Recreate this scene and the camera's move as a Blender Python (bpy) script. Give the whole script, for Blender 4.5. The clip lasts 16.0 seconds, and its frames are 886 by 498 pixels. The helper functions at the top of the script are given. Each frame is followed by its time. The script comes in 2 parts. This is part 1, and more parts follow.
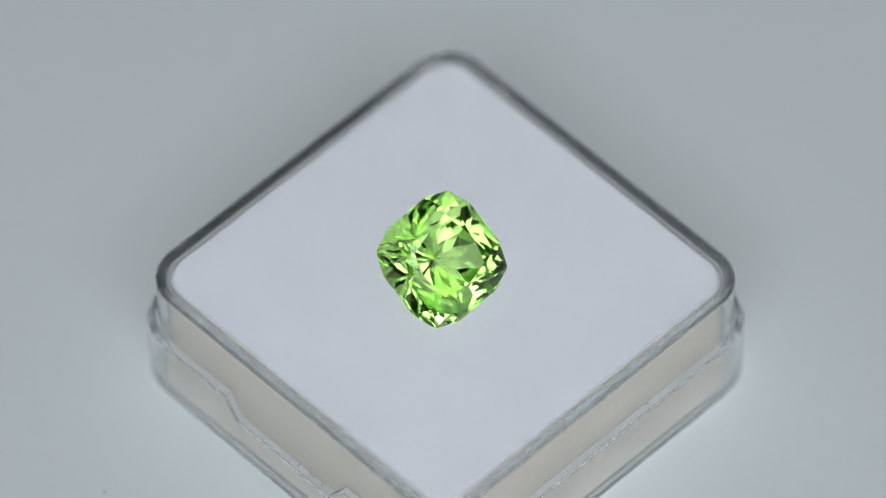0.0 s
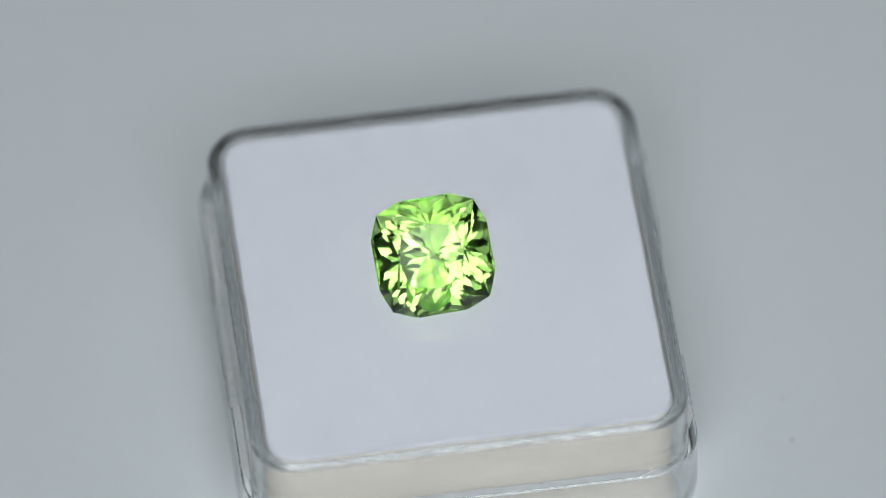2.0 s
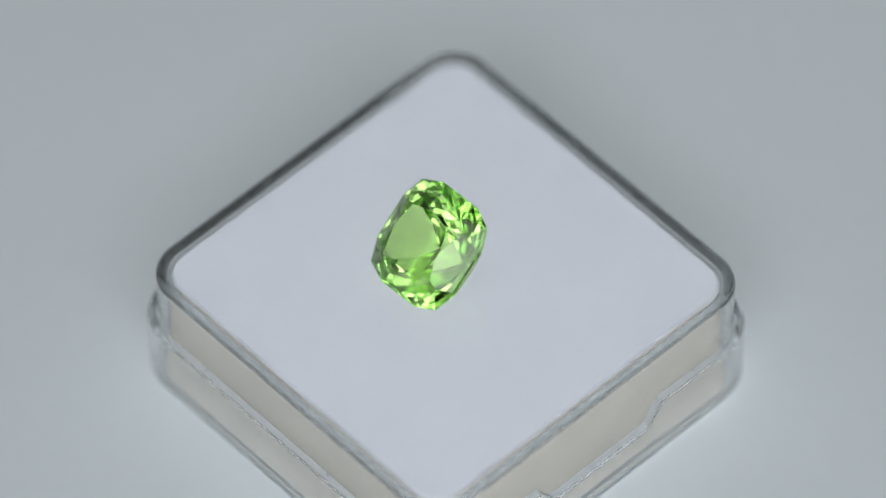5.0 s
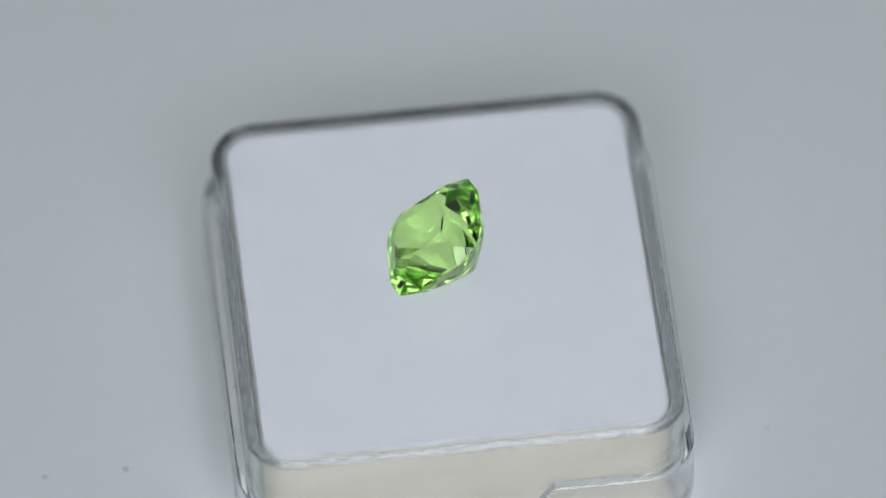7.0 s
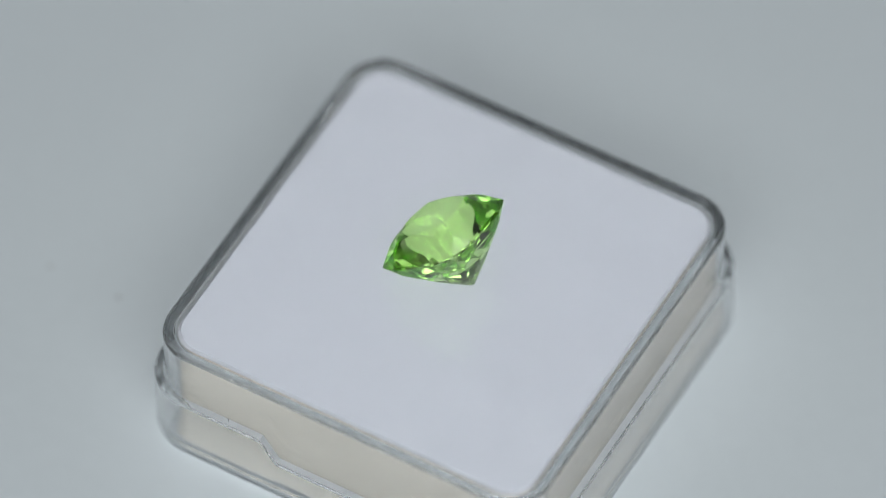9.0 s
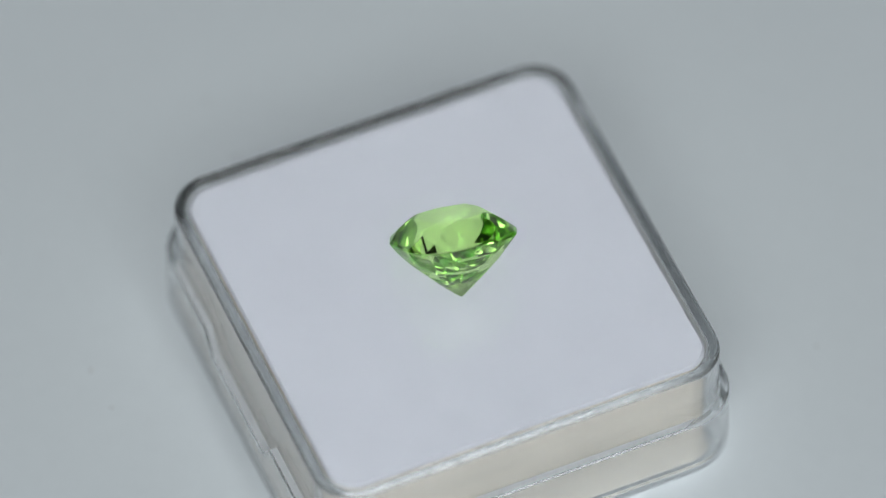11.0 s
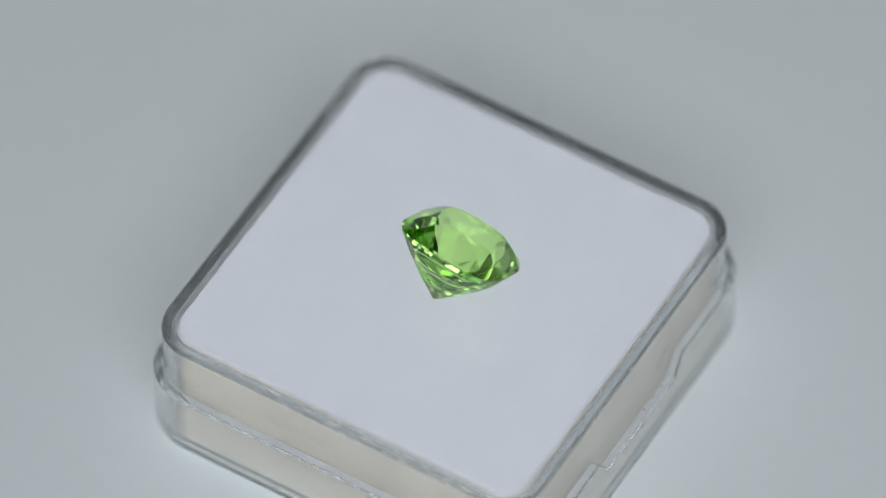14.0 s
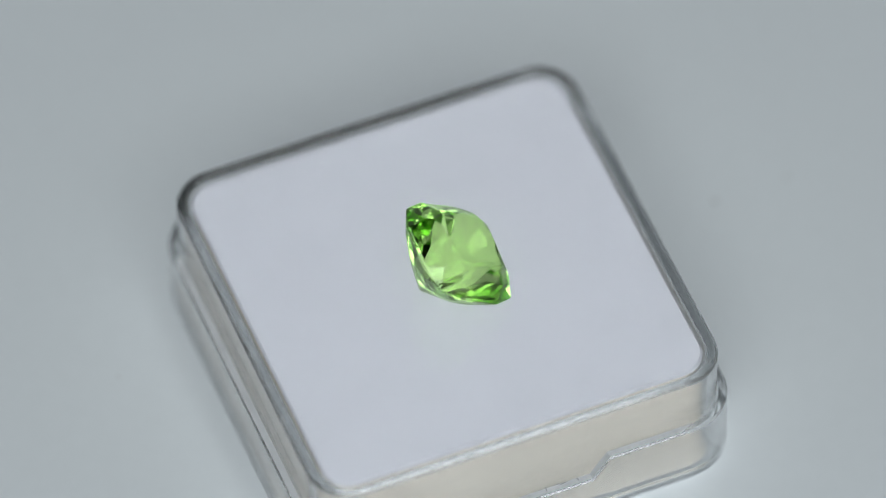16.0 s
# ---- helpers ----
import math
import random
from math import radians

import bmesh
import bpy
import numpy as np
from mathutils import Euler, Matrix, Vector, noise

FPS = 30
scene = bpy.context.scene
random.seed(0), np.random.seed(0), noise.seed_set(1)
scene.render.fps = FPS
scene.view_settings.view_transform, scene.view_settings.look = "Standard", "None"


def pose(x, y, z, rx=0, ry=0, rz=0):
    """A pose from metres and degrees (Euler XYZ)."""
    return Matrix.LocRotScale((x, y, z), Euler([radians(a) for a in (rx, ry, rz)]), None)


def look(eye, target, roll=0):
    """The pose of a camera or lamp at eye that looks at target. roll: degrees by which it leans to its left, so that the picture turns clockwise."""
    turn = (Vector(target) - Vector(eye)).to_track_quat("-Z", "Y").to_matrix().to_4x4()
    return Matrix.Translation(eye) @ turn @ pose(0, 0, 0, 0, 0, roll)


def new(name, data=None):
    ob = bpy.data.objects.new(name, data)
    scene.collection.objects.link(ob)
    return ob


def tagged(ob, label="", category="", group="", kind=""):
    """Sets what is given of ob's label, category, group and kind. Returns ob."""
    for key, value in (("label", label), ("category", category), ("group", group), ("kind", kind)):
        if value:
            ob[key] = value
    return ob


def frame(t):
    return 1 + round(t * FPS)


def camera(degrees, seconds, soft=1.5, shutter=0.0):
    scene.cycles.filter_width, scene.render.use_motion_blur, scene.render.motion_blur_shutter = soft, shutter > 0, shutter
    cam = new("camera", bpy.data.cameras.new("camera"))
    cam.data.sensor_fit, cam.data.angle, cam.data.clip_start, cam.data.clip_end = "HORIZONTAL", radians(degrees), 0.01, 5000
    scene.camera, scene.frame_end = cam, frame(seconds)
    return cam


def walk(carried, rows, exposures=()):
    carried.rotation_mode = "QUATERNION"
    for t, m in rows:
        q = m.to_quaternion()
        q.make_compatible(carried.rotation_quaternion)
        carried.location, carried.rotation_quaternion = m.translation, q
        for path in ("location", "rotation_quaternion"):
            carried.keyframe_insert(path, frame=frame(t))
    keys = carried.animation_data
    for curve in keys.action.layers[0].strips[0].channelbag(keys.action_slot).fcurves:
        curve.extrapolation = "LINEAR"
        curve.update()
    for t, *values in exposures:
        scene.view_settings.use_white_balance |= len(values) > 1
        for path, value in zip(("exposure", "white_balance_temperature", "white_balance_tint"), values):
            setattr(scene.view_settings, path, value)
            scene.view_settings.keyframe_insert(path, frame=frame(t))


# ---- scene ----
H = 0.0109                      # height of the box's lid above the turntable
RATE = -18.255                  # degrees of turntable turn a second
eye = Vector((0.0, -0.36392, 0.47739 + H))
cam = camera(6.0, 16.0, 0.8)
STILL = look(eye, (-0.00013, 0.00231, H), -0.857)
walk(cam, [(0.0, STILL), (16.0, STILL)])
cam.data.dof.use_dof = True
cam.data.dof.focus_distance = 0.5972
cam.data.dof.aperture_fstop = 12.0

# ---- world and light ----
world = bpy.data.worlds.new("dim_room_air")
scene.world = world
world.use_nodes = True
world.node_tree.nodes["Background"].inputs[0].default_value = (0.85, 0.93, 1.0, 1)
world.node_tree.nodes["Background"].inputs[1].default_value = 0.02
scene.view_settings.exposure = 0.0
scene.cycles.max_bounces = scene.cycles.glossy_bounces = scene.cycles.transmission_bounces = 24


def added_lamp(name, place, target, w, h, power, tint):
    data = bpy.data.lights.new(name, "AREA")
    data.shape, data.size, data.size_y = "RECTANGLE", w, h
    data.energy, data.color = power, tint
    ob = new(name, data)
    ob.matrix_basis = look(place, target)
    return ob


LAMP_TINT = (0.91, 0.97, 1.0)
# unseen lamps, places guessed: overhead, both sides of the camera, low under it, rear
added_lamp("overhead_light", (0.04, -0.16, 0.62), (0.02, -0.08, 0.0), 0.42, 0.28, 1.20, LAMP_TINT)
added_lamp("front_light", (-0.19, -0.41, 0.45), (0, 0, 0.01), 0.22, 0.27, 0.75, LAMP_TINT)
# added fill for the gem and the back: right, rear and low front
added_lamp("front_right_fill", (0.23, -0.39, 0.45), (0, 0, 0.01), 0.24, 0.27, 0.72, LAMP_TINT)
added_lamp("rear_fill", (0.0, 0.16, 0.60), (0.0, 0.05, 0.0), 0.44, 0.06, 0.18, LAMP_TINT)
added_lamp("low_front_fill", (0.0, -0.50, 0.38), (0, 0, 0.01), 0.34, 0.12, 0.46, LAMP_TINT)


# ---- materials ----
def material(name, color, rough=0.5, spread=0.05, scale=60.0, fine=900.0, bump=0.1, sheen=0.5, stretch=1.0):
    """A solid surface: two scales of noise in its colour, and a fine relief."""
    m = bpy.data.materials.new(name)
    m.use_nodes = True
    nt = m.node_tree
    b = nt.nodes["Principled BSDF"]
    b.inputs["Roughness"].default_value = rough
    b.inputs["Specular IOR Level"].default_value = sheen
    co = nt.nodes.new("ShaderNodeTexCoord")
    big, small = nt.nodes.new("ShaderNodeTexNoise"), nt.nodes.new("ShaderNodeTexNoise")
    big.inputs["Scale"].default_value, small.inputs["Scale"].default_value = scale, fine
    grain = nt.nodes.new("ShaderNodeMapping")
    grain.inputs["Scale"].default_value = (1.0, 1.0, stretch)
    nt.links.new(co.outputs["Object"], grain.inputs["Vector"])
    for n in (big, small):
        n.inputs["Detail"].default_value = 4.0
        nt.links.new(grain.outputs["Vector"], n.inputs["Vector"])
    add = nt.nodes.new("ShaderNodeMath")
    add.operation = "MULTIPLY_ADD"
    add.inputs[1].default_value = 0.45
    nt.links.new(small.outputs["Fac"], add.inputs[0])
    half = nt.nodes.new("ShaderNodeMath")
    half.operation = "MULTIPLY"
    half.inputs[1].default_value = 0.55
    nt.links.new(big.outputs["Fac"], half.inputs[0])
    nt.links.new(half.outputs[0], add.inputs[2])
    ramp = nt.nodes.new("ShaderNodeValToRGB")
    ramp.color_ramp.elements[0].position, ramp.color_ramp.elements[1].position = 0.3, 0.7
    ramp.color_ramp.elements[0].color = (*[c * (1 - spread) for c in color], 1)
    ramp.color_ramp.elements[1].color = (*[min(1, c * (1 + spread)) for c in color], 1)
    nt.links.new(add.outputs[0], ramp.inputs["Fac"])
    nt.links.new(ramp.outputs["Color"], b.inputs["Base Color"])
    if bump:
        bp = nt.nodes.new("ShaderNodeBump")
        bp.inputs["Strength"].default_value, bp.inputs["Distance"].default_value = bump, 0.0001
        nt.links.new(small.outputs["Fac"], bp.inputs["Height"])
        nt.links.new(bp.outputs["Normal"], b.inputs["Normal"])
    return m


def clear_plastic(name, color, rough, ior):
    """Clear moulded plastic with faint scuffs."""
    m = bpy.data.materials.new(name)
    m.use_nodes = True
    nt = m.node_tree
    b = nt.nodes["Principled BSDF"]
    b.inputs["Base Color"].default_value = (*color, 1)
    b.inputs["Transmission Weight"].default_value = 1.0
    b.inputs["IOR"].default_value = ior
    co = nt.nodes.new("ShaderNodeTexCoord")
    n = nt.nodes.new("ShaderNodeTexNoise")
    n.inputs["Scale"].default_value, n.inputs["Detail"].default_value = 260.0, 3.0
    nt.links.new(co.outputs["Object"], n.inputs["Vector"])
    r = nt.nodes.new("ShaderNodeMapRange")
    r.inputs["From Min"].default_value, r.inputs["From Max"].default_value = 0.45, 0.75
    r.inputs["To Min"].default_value, r.inputs["To Max"].default_value = rough, rough + 0.025
    nt.links.new(n.outputs["Fac"], r.inputs["Value"])
    nt.links.new(r.outputs[0], b.inputs["Roughness"])
    return m


def frosted(name, color):
    """A rough-cut plastic edge that scatters light."""
    m = material(name, color, 0.5, 0.06, 400, 4000, 0.3, 0.4)
    m.node_tree.nodes["Principled BSDF"].inputs["Transmission Weight"].default_value = 0.5
    return m


def gem_glass(name, color, body, ior):
    """Coloured gem: mostly tinted at every bounce, the rest only on the way in and out."""
    m = bpy.data.materials.new(name)
    m.use_nodes = True
    nt = m.node_tree
    b = nt.nodes["Principled BSDF"]
    b.inputs["Base Color"].default_value = (*body, 1)
    b.inputs["Transmission Weight"].default_value = 1.0
    b.inputs["Roughness"].default_value = 0.0
    b.inputs["IOR"].default_value = ior
    g = nt.nodes.new("ShaderNodeBsdfGlass")
    g.inputs["Color"].default_value = (*color, 1)
    g.inputs["Roughness"].default_value = 0.0
    g.inputs["IOR"].default_value = ior
    mix = nt.nodes.new("ShaderNodeMixShader")
    mix.inputs["Fac"].default_value = 0.75
    nt.links.new(b.outputs[0], mix.inputs[1])
    nt.links.new(g.outputs[0], mix.inputs[2])
    nt.links.new(mix.outputs[0], nt.nodes["Material Output"].inputs["Surface"])
    return m


M_TURN = material("white_laminate", (0.64, 0.673, 0.69), 0.42, 0.02, 25, 700, 0.05, 0.4)
M_TABLE = material("grey_tabletop", (0.55, 0.56, 0.57), 0.5, 0.06, 12, 200)
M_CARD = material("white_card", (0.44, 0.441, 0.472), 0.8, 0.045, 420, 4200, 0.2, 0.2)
M_FOAM = material("cream_foam", (0.63, 0.585, 0.51), 0.9, 0.11, 160, 2200, 0.6, 0.1, 2.5)
M_LID = clear_plastic("clear_polystyrene", (0.965, 0.97, 0.975), 0.11, 1.49)
M_TRAY = clear_plastic("clear_polystyrene_tray", (0.975, 0.978, 0.98), 0.10, 1.49)
M_RIM = frosted("frosted_rim", (0.74, 0.75, 0.76))
M_GEM = gem_glass("yellow_green_gem", (0.785, 0.93, 0.63), (0.62, 0.88, 0.23), 1.75)
M_DUST = material("dark_lint", (0.26, 0.26, 0.27), 0.9, 0.2, 300, 3000, 0)
M_CRUMB = material("grey_crumb", (0.52, 0.53, 0.53), 0.9, 0.2, 300, 3000, 0)
M_REFLECTOR = material("white_reflector_cloth", (0.8, 0.8, 0.8), 0.9, 0.02, 30, 900, 0.1, 0.1)
M_DARK_SURROUND = material("dark_surround_grey", (0.05, 0.05, 0.052), 0.8, 0.05, 3, 80)


# ---- mesh helpers ----
def part(name, bm, mat, parent=None, label="", smooth=False):
    bmesh.ops.recalc_face_normals(bm, faces=bm.faces)
    me = bpy.data.meshes.new(name)
    bm.to_mesh(me)
    bm.free()
    me.materials.append(mat)
    for p in me.polygons:
        p.use_smooth = smooth
    ob = new(name, me)
    if parent:
        ob.parent = parent
    return tagged(ob, label)


def soften(ob, angle=40):
    """Smooth shading over gentle bends, hard over sharp ones."""
    ob.data.polygons.foreach_set("use_smooth", [True] * len(ob.data.polygons))
    ob.data.set_sharp_from_angle(angle=radians(angle))


def slab(x0, x1, y0, y1, z0, z1):
    bm = bmesh.new()
    bmesh.ops.create_cube(bm, size=1)
    bmesh.ops.scale(bm, vec=(x1 - x0, y1 - y0, z1 - z0), verts=bm.verts)
    bmesh.ops.translate(bm, vec=((x0 + x1) / 2, (y0 + y1) / 2, (z0 + z1) / 2), verts=bm.verts)
    return bm


def ring(half, r, steps=10, cuts=()):
    """Points round a square with rounded corners; cuts: places along each straight side."""
    pts = []
    for k in range(4):
        turn = Matrix.Rotation(math.pi / 2 * k, 2)
        for c in cuts:
            pts.append(turn @ Vector((half, c)))
        for j in range(steps + 1):
            a = math.pi / 2 * j / steps
            pts.append(turn @ Vector((half - r + r * math.cos(a), half - r + r * math.sin(a))))
    return pts


def loft(rings, caps=(True, True), loop=False):
    """A skin over rings of equal length, each a list of 3D points."""
    bm = bmesh.new()
    rows = [[bm.verts.new(p) for p in r] for r in rings]
    n = len(rows[0])
    pairs = list(zip(rows, rows[1:])) + ([(rows[-1], rows[0])] if loop else [])
    for a, b in pairs:
        for i in range(n):
            bm.faces.new((a[i], a[(i + 1) % n], b[(i + 1) % n], b[i]))
    if caps[0]:
        bm.faces.new(rows[0][::-1])
    if caps[1]:
        bm.faces.new(rows[-1])
    return bm


def lifted(flat, z):
    return [(p.x, p.y, z(p) if callable(z) else z) for p in flat]


MM = 0.001


# ---- the setting ----
def build_setting():
    tagged(part("tabletop", slab(-0.9, 0.9, -0.9, 0.9, -0.06, -0.03), M_TABLE),
           "plain grey tabletop under the white turntable", "table", kind="structure")
    # unseen, added for the gem to mirror: a white back panel in dark walls
    tagged(part("back_reflector", slab(-0.6, 0.6, 0.5, 0.51, -0.03, 0.55), M_REFLECTOR), "unseen white cloth panel added behind the turntable to reflect light into the gem", "wall", kind="structure")
    # dark enclosure, added out of view to keep the gem's dark facets deep
    for name, b in (("wall_back", (-1.25, 1.25, 1.2, 1.25, -0.7, 1.5)), ("wall_front", (-1.25, 1.25, -1.25, -1.2, -0.7, 1.5)),
                    ("wall_west", (-1.25, -1.2, -1.2, 1.2, -0.7, 1.5)), ("wall_east", (1.2, 1.25, -1.2, 1.2, -0.7, 1.5))):
        tagged(part(name, slab(*b), M_DARK_SURROUND), "unseen dark grey wall added to darken the gem's reflections", "wall", kind="structure")
    tagged(part("ceiling", slab(-1.25, 1.25, -1.25, 1.25, 1.5, 1.55), M_DARK_SURROUND), "unseen dark grey ceiling added to darken the gem's reflections", "ceiling", kind="structure")
    tagged(part("floor", slab(-1.25, 1.25, -1.25, 1.25, -0.75, -0.7), M_DARK_SURROUND), "unseen dark grey floor added to darken the gem's reflections", "floor", kind="structure")


def build_turntable():
    rings = []
    n = 96
    for r, z in ((0.178, -0.03), (0.18, -0.028), (0.18, -0.0015), (0.1785, 0.0), (0.06, 0.0)):
        rings.append([(r * math.cos(2 * math.pi * i / n), r * math.sin(2 * math.pi * i / n), z) for i in range(n)])
    ob = part("turntable", loft(rings), M_TURN)
    return tagged(ob, "round white laminate display turntable carrying a small box", "turntable")


def build_box():
    """The clear box: a thick-walled shell, upside down over a cream foam block, standing in a wider tray."""
    box = tagged(new("gem_box"), "square clear plastic gem box with white card top, on a turntable", "box")
    # lid: a shell of even thickness with rounded edges; outside from the foot up to the top, then the inside from the top down
    def rounded(half, corner, top, fillet):
        rows = []
        for j in range(11):
            a = math.pi / 2 * j / 10
            d = fillet * (1 - math.cos(a))
            rows.append((half - d, corner - d, top - fillet + fillet * math.sin(a)))
        return rows
    outer = [(15.45, 3.2, -10.0)] + rounded(15.5, 3.2, 0.0, 0.45)
    inner = rounded(14.75, 2.45, -0.5, 0.25)[::-1] + [(14.75, 2.45, -10.0)]
    bm = bmesh.new()
    shell = [[bm.verts.new(p) for p in lifted(ring(h * MM, r * MM), z * MM)] for h, r, z in outer + inner]
    n = len(shell[0])
    top = len(outer)
    for k, (a, b) in enumerate(zip(shell, shell[1:] + shell[:1])):
        if k == top - 1:
            continue
        for i in range(n):
            j = (i + 1) % n
            bm.faces.new((a[i], a[j], b[j], b[i]))
    bm.faces.new(shell[top - 1])
    bm.faces.new(shell[top][::-1])
    lid = part("lid", bm, M_LID, box, "clear plastic lid")
    soften(lid)
    # tray: wider, with a thin wall, its rim notched on two opposite sides for the thumb
    cuts = (-5.9, -4.6, 4.6, 5.9)

    def rim(p):
        if abs(p.x) > 0.0145 and abs(p.y) < 0.005:
            return -6.65 * MM
        return -4.75 * MM
    bm = bmesh.new()
    prof = [(15.6, 3.3, -10.1), (15.6, 3.3, lambda p: rim(p)), (16.1, 3.8, lambda p: rim(p)), (16.22, 3.9, lambda p: rim(p) - 0.12 * MM),
            (16.3, 4.1, -10.2), (16.0, 3.9, -10.7), (15.5, 3.4, -10.9)]
    rows = [[bm.verts.new(p) for p in lifted(ring(h * MM, r * MM, 10, [c * MM for c in cuts]), z if callable(z) else z * MM)] for h, r, z in prof]
    n = len(rows[0])
    for a, b in zip(rows, rows[1:]):
        for i in range(n):
            bm.faces.new((a[i], a[(i + 1) % n], b[(i + 1) % n], b[i]))
    bm.faces.new(rows[0])
    bm.faces.new(rows[-1][::-1])
    tray = part("tray", bm, M_TRAY, box, "clear plastic tray with notched rim")
    soften(tray)
    # the cut edge of each side of the rim scatters light
    for k in range(4):
        side = (-12.4, -11.4, -5.9, -4.6, 4.6, 5.9, 11.4, 12.4)
        rows = []
        for c in side:
            z = rim(Vector((0.016, c * MM))) if k % 2 == 0 else -4.75 * MM
            z += 0.004 * MM
            w = 0.05 if abs(c) > 12 else 0.48
            rows.append([(15.61 * MM, c * MM, z), ((15.61 + w) * MM, c * MM, z), ((15.61 + w) * MM, c * MM, z + 0.05 * MM), (15.61 * MM, c * MM, z + 0.05 * MM)])
        bm = loft(rows)
        bmesh.ops.rotate(bm, verts=bm.verts, matrix=Matrix.Rotation(math.pi / 2 * k, 3, "Z"))
        part("rim", bm, M_RIM, tray, "frosted white plastic rim")
    for ob in (lid, tray):
        ob.visible_shadow = False
    # foam and card are cut by hand: their outlines waver a little
    even = [c * 0.55 * MM for c in range(-21, 22)]

    def ragged(half, r, amount, seed):
        flat = ring(half * MM, r * MM, 16, even)
        return [p * (1 + amount * noise.noise(Vector((p.x * 2600, p.y * 2600, seed)))) for p in flat]
    foam = [lifted(ragged(h, 2.3, 0.0012, 1.0 + z), z * MM) for h, z in ((14.4, -9.9), (14.42, -6.0), (14.42, -3.5), (14.36, -0.9))]
    part("foam_block", loft(foam), M_FOAM, box, "cream foam filling")
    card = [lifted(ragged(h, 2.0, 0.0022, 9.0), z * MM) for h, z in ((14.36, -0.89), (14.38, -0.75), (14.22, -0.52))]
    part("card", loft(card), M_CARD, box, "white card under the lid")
    return box


def lint(bm, x, y, z, size, bend, turned):
    """One speck or hair lying flat: a thin bent strip with thickness."""
    n, w = 5, (0.017 if bend else 0.036) * MM
    t = Matrix.Rotation(turned, 2)
    lo, hi = [], []
    for i in range(n + 1):
        u = i / n - 0.5
        c = t @ Vector((u * size, bend * size * (0.25 - u * u) + bend * 0.25 * size * math.sin(9 * u)))
        k = w * (1.05 - abs(u) * 1.3)
        side = t @ Vector((0, k))
        for row, d in ((lo, 0.0), (hi, 0.03 * MM)):
            row.append((bm.verts.new((x + c.x + side.x, y + c.y + side.y, z + d)), bm.verts.new((x + c.x - side.x, y + c.y - side.y, z + d))))
    for i in range(n):
        bm.faces.new((hi[i][0], hi[i][1], hi[i + 1][1], hi[i + 1][0]))
        bm.faces.new((hi[i][0], hi[i + 1][0], lo[i + 1][0], lo[i][0]))
        bm.faces.new((hi[i][1], lo[i][1], lo[i + 1][1], hi[i + 1][1]))


# places on the lid (mm, in the turntable's start position), length, bend, turn in degrees
LID_LINT = ((6, -3.5, 0.36, 0, -60), (-14.4, -5.4, 0.6, 0.2, 35), (-5.5, -12.8, 0.26, 0, -23), (-6, -13.4, 0.19, 0, -32), (8.2, 1.5, 0.24, 0, 49),
            (7.6, 6.6, 0.65, 0.4, -39), (10.2, 6.4, 0.44, 0.2, -65), (1.6, -16, 0.4, 0, -16), (2.4, -10.9, 0.31, 0.4, -2), (0.6, -14.7, 0.24, 0, 21),
            (-3.85, -16.85, 0.42, 0, 132), (2.4, 7.3, 0.82, 1, 174), (0.1, 15.8, 0.5, 0, 165), (6.4, 5.6, 0.21, 0, 77), (6.3, 4.1, 0.19, 0, 113))
LID_LINT_MORE = ((-4.3, 12, 0.72, 0.3, 137), (1.7, 11, 0.31, 0.6, 105), (1.6, 12.8, 0.67, 0.05, -106), (-0.7, 12, 0.39, 1.2, -174), (-1.9, 13.1, 0.52, 0.3, 129),
                 (-4.6, 11.6, 0.19, 0, -155), (-3.5, 5.9, 0.34, 0.6, 174), (-12.9, -7.7, 0.21, 0, 167), (1.1, -11.1, 0.19, 0, -101), (-4.2, -11.5, 0.56, 0.4, -37),
                 (-5.8, -12.7, 0.21, 0, -137), (-6.8, -14.3, 0.37, 0.3, -37), (-7.1, -13.5, 0.19, 0, -100), (-11.4, -0.4, 0.19, 0, -100))


def build_lint():
    bm = bmesh.new()
    rnd = random.Random(4)
    for x, y, size, bend, turned in LID_LINT + LID_LINT_MORE:
        lint(bm, x * MM, y * MM, H + 0.01 * MM, size * MM, bend, radians(turned))
    for x, y, z, size in ((15.7, -8.74, -4.68, 0.35), (-15.7, -1.2, -6.58, 0.4), (-15.7, -2.5, -6.58, 0.45), (-15.75, -3.6, -6.58, 0.3), (4.6, -15.7, -4.68, 0.3),
                          (-15.6, -2.1, -6.58, 0.25), (14.4, 14.3, -4.68, 0.6), (15.7, 9.4, -4.68, 0.2), (-8.1, -15.75, -4.68, 0.2)):
        p = Matrix.Rotation(radians(43.7), 2) @ Vector((x, y))  # crumbs caught on the tray's rim
        lint(bm, p.x * MM, p.y * MM, H + z * MM, size * MM, 0, rnd.uniform(0, 6.3))
    for _ in range(16):                                         # the finest specks
        x, y = rnd.uniform(-13.5, 13.5), rnd.uniform(-13.5, 13.5)
        p = Matrix.Rotation(radians(43.7), 2) @ Vector((x, y))
        lint(bm, p.x * MM, p.y * MM, H + 0.02 * MM, rnd.uniform(0.04, 0.09) * MM, 0, rnd.uniform(0, 6.3))
    return tagged(part("lint", bm, M_DUST), "dark dust specks and short hairs lying on the lid", "dust", kind="stuff")


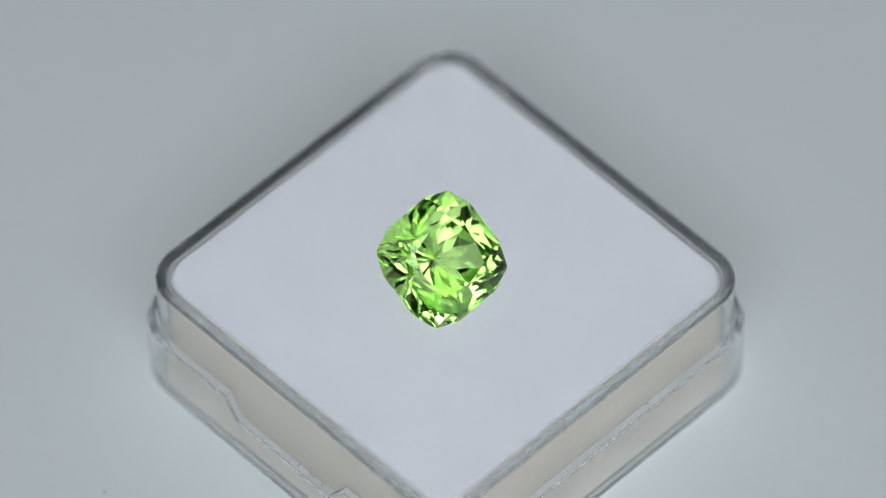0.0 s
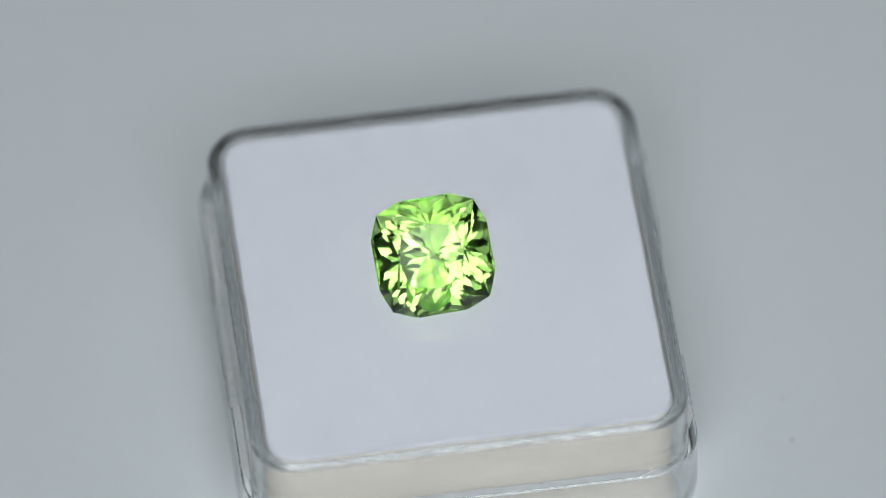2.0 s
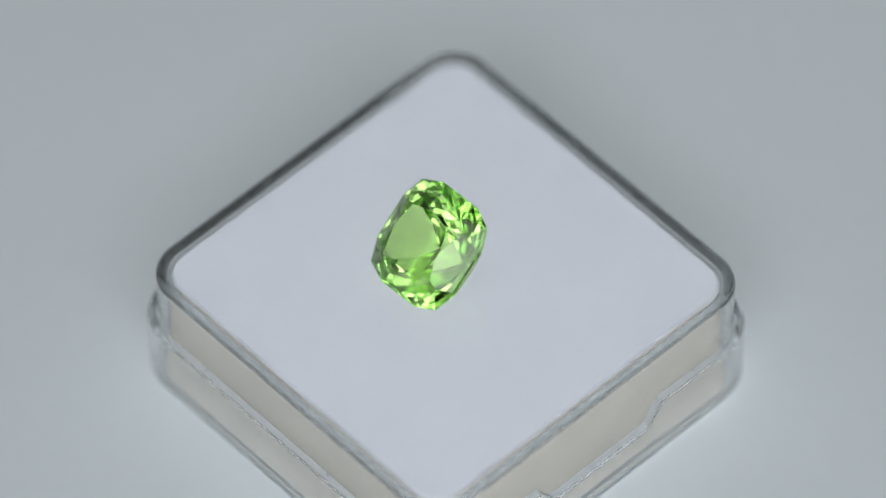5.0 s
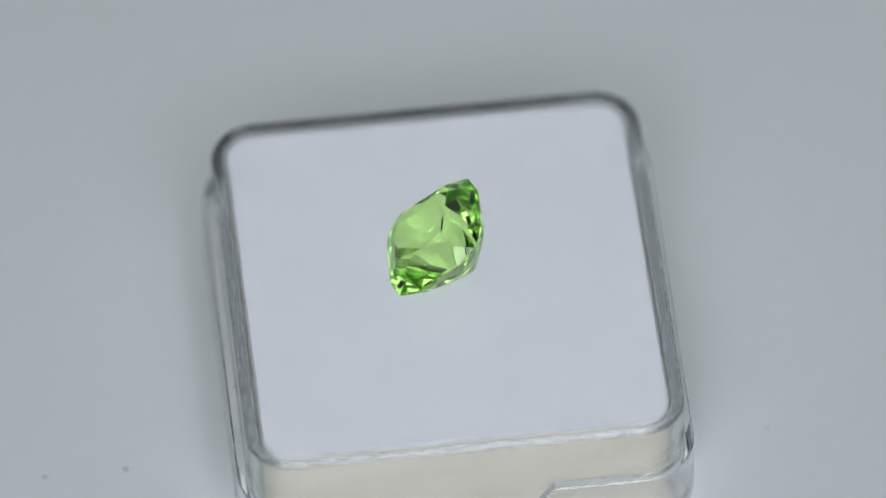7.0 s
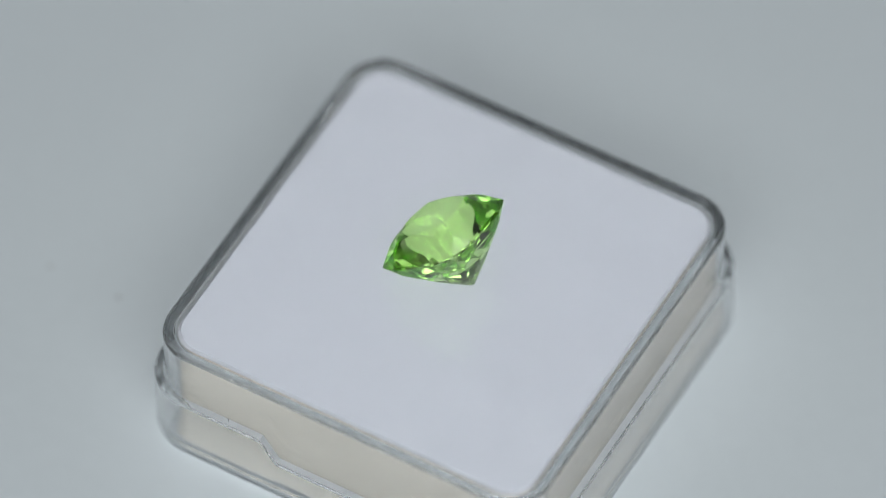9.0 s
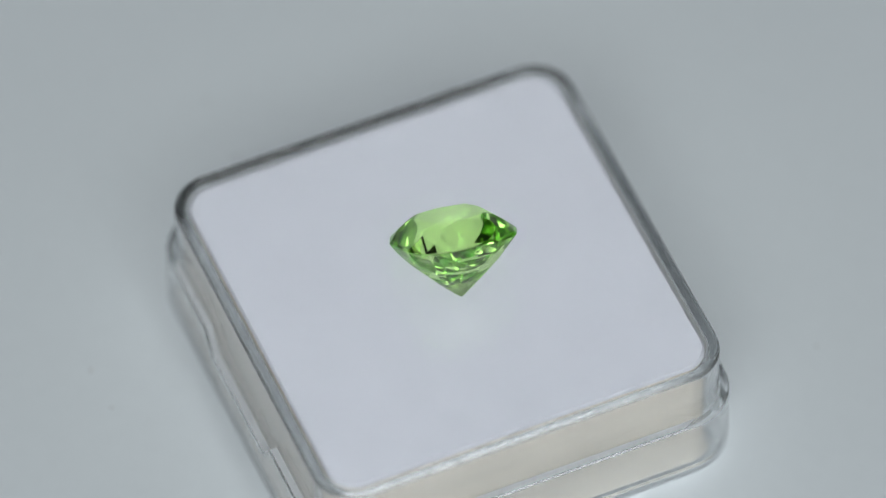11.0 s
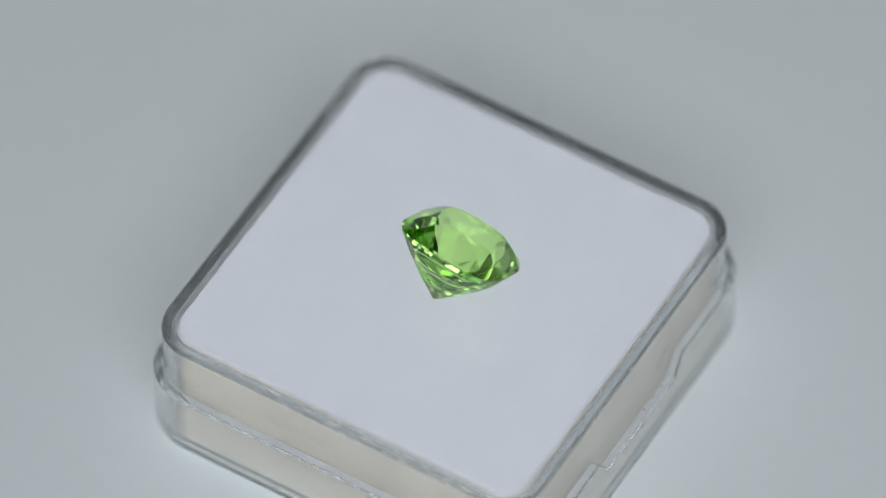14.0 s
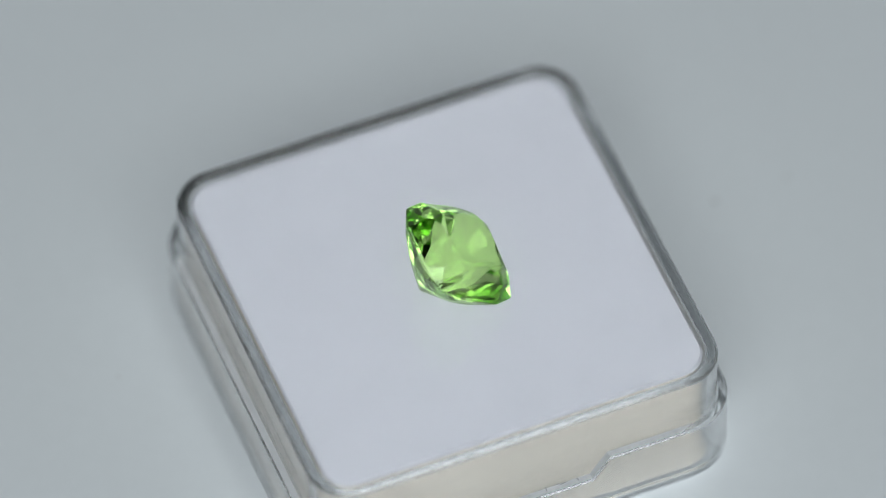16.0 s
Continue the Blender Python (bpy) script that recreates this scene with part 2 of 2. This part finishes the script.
def build_crumbs():
    """Small grey crumbs on the turntable."""
    bm = bmesh.new()
    for x, y, r in ((23.97, 9.0, 0.2), (25.03, -16.97, 0.22), (21.03, -12.81, 0.22), (-9.37, 21.68, 0.14), (21.36, 11.6, 0.13), (-24.5, -10.7, 0.14)):
        made = bmesh.ops.create_icosphere(bm, subdivisions=2, radius=r * MM)["verts"]
        for v in made:
            v.co *= 1 + 0.3 * noise.noise(v.co * 9000 + Vector((x, y, 0)))
            v.co.z = v.co.z * 0.3 + 0.2 * r * MM
        bmesh.ops.translate(bm, vec=(x * MM, y * MM, 0), verts=made)
    return tagged(part("crumbs", bm, M_CRUMB), "small grey crumbs of dirt on the white turntable", "dirt", kind="stuff")


def build_gem():
    """A square cushion cut: a block cut by one plane for each facet."""
    bm = bmesh.new()
    bmesh.ops.create_cube(bm, size=14)

    def cut(az, slope, r, z):
        a, s = radians(az), radians(slope)
        nrm = Vector((math.sin(s) * math.cos(a), math.sin(s) * math.sin(a), math.cos(s)))
        at = Vector((r * math.cos(a), r * math.sin(a), z))
        g = bmesh.ops.bisect_plane(bm, geom=bm.verts[:] + bm.edges[:] + bm.faces[:], dist=1e-5, plane_co=at, plane_no=nrm, clear_outer=True)
        edges = [e for e in g["geom_cut"] if isinstance(e, bmesh.types.BMEdge)]
        if len(edges) > 2:
            bmesh.ops.contextual_create(bm, geom=edges)

    depth, crown, g = 4.56, 1.66, 0.05
    quarters = (0, 90, 180, 270)
    for q in quarters:
        cut(q, 90, 4.17, 0)
        cut(q + 22, 90, 4.535, 0)
        cut(q - 22, 90, 4.535, 0)
    under = []                                                  # pavilion planes so far: azimuth, slope, height on the axis

    def below(az, slope, r=0.0, z=None):
        """A pavilion facet; without z it starts at distance r on the surface so far."""
        if z is None:
            z = max([h + r * math.cos(radians(az - a)) * math.tan(radians(s)) for a, s, h in under] or [-depth])
        under.append((az, slope, z - r * math.tan(radians(slope))))
        cut(az, 180 - slope, r, z)

    for q in quarters:                                          # culet tier
        for az, slope in ((11.5, 41.4), (-11.5, 41.4), (33.5, 40.7), (-33.5, 40.7)):
            below(q + az, slope, 0, -depth)
    for az, slope, r in ((0, 44.2, 1.5), (22.5, 43.8, 1.7), (-22.5, 43.8, 1.7), (45, 42.8, 1.9), (11, 48.5, 3.0), (-11, 48.5, 3.0), (34, 47.5, 3.4), (-34, 47.5, 3.4)):
        for q in quarters:
            below(q + az, slope, r)
    for q in quarters:                                          # lower girdle facets
        for az, slope, r in ((0, 60, 4.17), (22, 59, 4.535), (-22, 59, 4.535)):
            below(q + az, slope, r, -g)
    cut(0, 0, 0, crown)                                         # table
    for q in quarters:
        for az, slope, r, z in ((0, 52, 4.17, g), (22, 47, 4.535, g), (-22, 47, 4.535, g),      # upper girdle facets
                                (9, 46, 4.42, g), (-9, 46, 4.42, g),
                                (0, 39.5, 4.23, g), (45, 36.0, 4.93, g),                        # mains
                                (13.8, 22, 2.263, crown), (-13.8, 22, 2.263, crown)):           # stars
            cut(q + az, slope, r, z)
    bmesh.ops.scale(bm, vec=(MM, MM, MM), verts=bm.verts)
    stone = part("gemstone", bm, M_GEM)
    return tagged(stone, "faceted yellow-green cushion-cut gemstone lying tilted on a white box", "gemstone")


build_setting()
turntable = build_turntable()
gem_box = build_box()
gem = build_gem()
lint_bits = build_lint()
crumbs = build_crumbs()

# the gem's rest pose at the start, on the lid
GEM_TURN = Matrix(((0.73725, -0.58987, 0.32941), (0.66077, 0.52788, -0.5336), (0.14086, 0.61107, 0.77894))).to_4x4()
low = min((GEM_TURN @ v.co).z for v in gem.data.vertices)
gem.visible_shadow = False
GEM_REST = Matrix.Translation((-0.22 * MM, -1.11 * MM, H - low - 0.0003)) @ GEM_TURN


def turn(t):
    return pose(0, 0, 0, 0, 0, RATE * t)


def motions():
    times = [0.5 * i for i in range(33)]
    walk(turntable, [(t, turn(t)) for t in times])
    walk(gem_box, [(t, turn(t) @ pose(0, 0, H, 0, 0, 43.7)) for t in times])
    walk(lint_bits, [(t, turn(t)) for t in times])
    walk(crumbs, [(t, turn(t)) for t in times])
    walk(gem, [(t, turn(t) @ GEM_REST) for t in times])


motions()
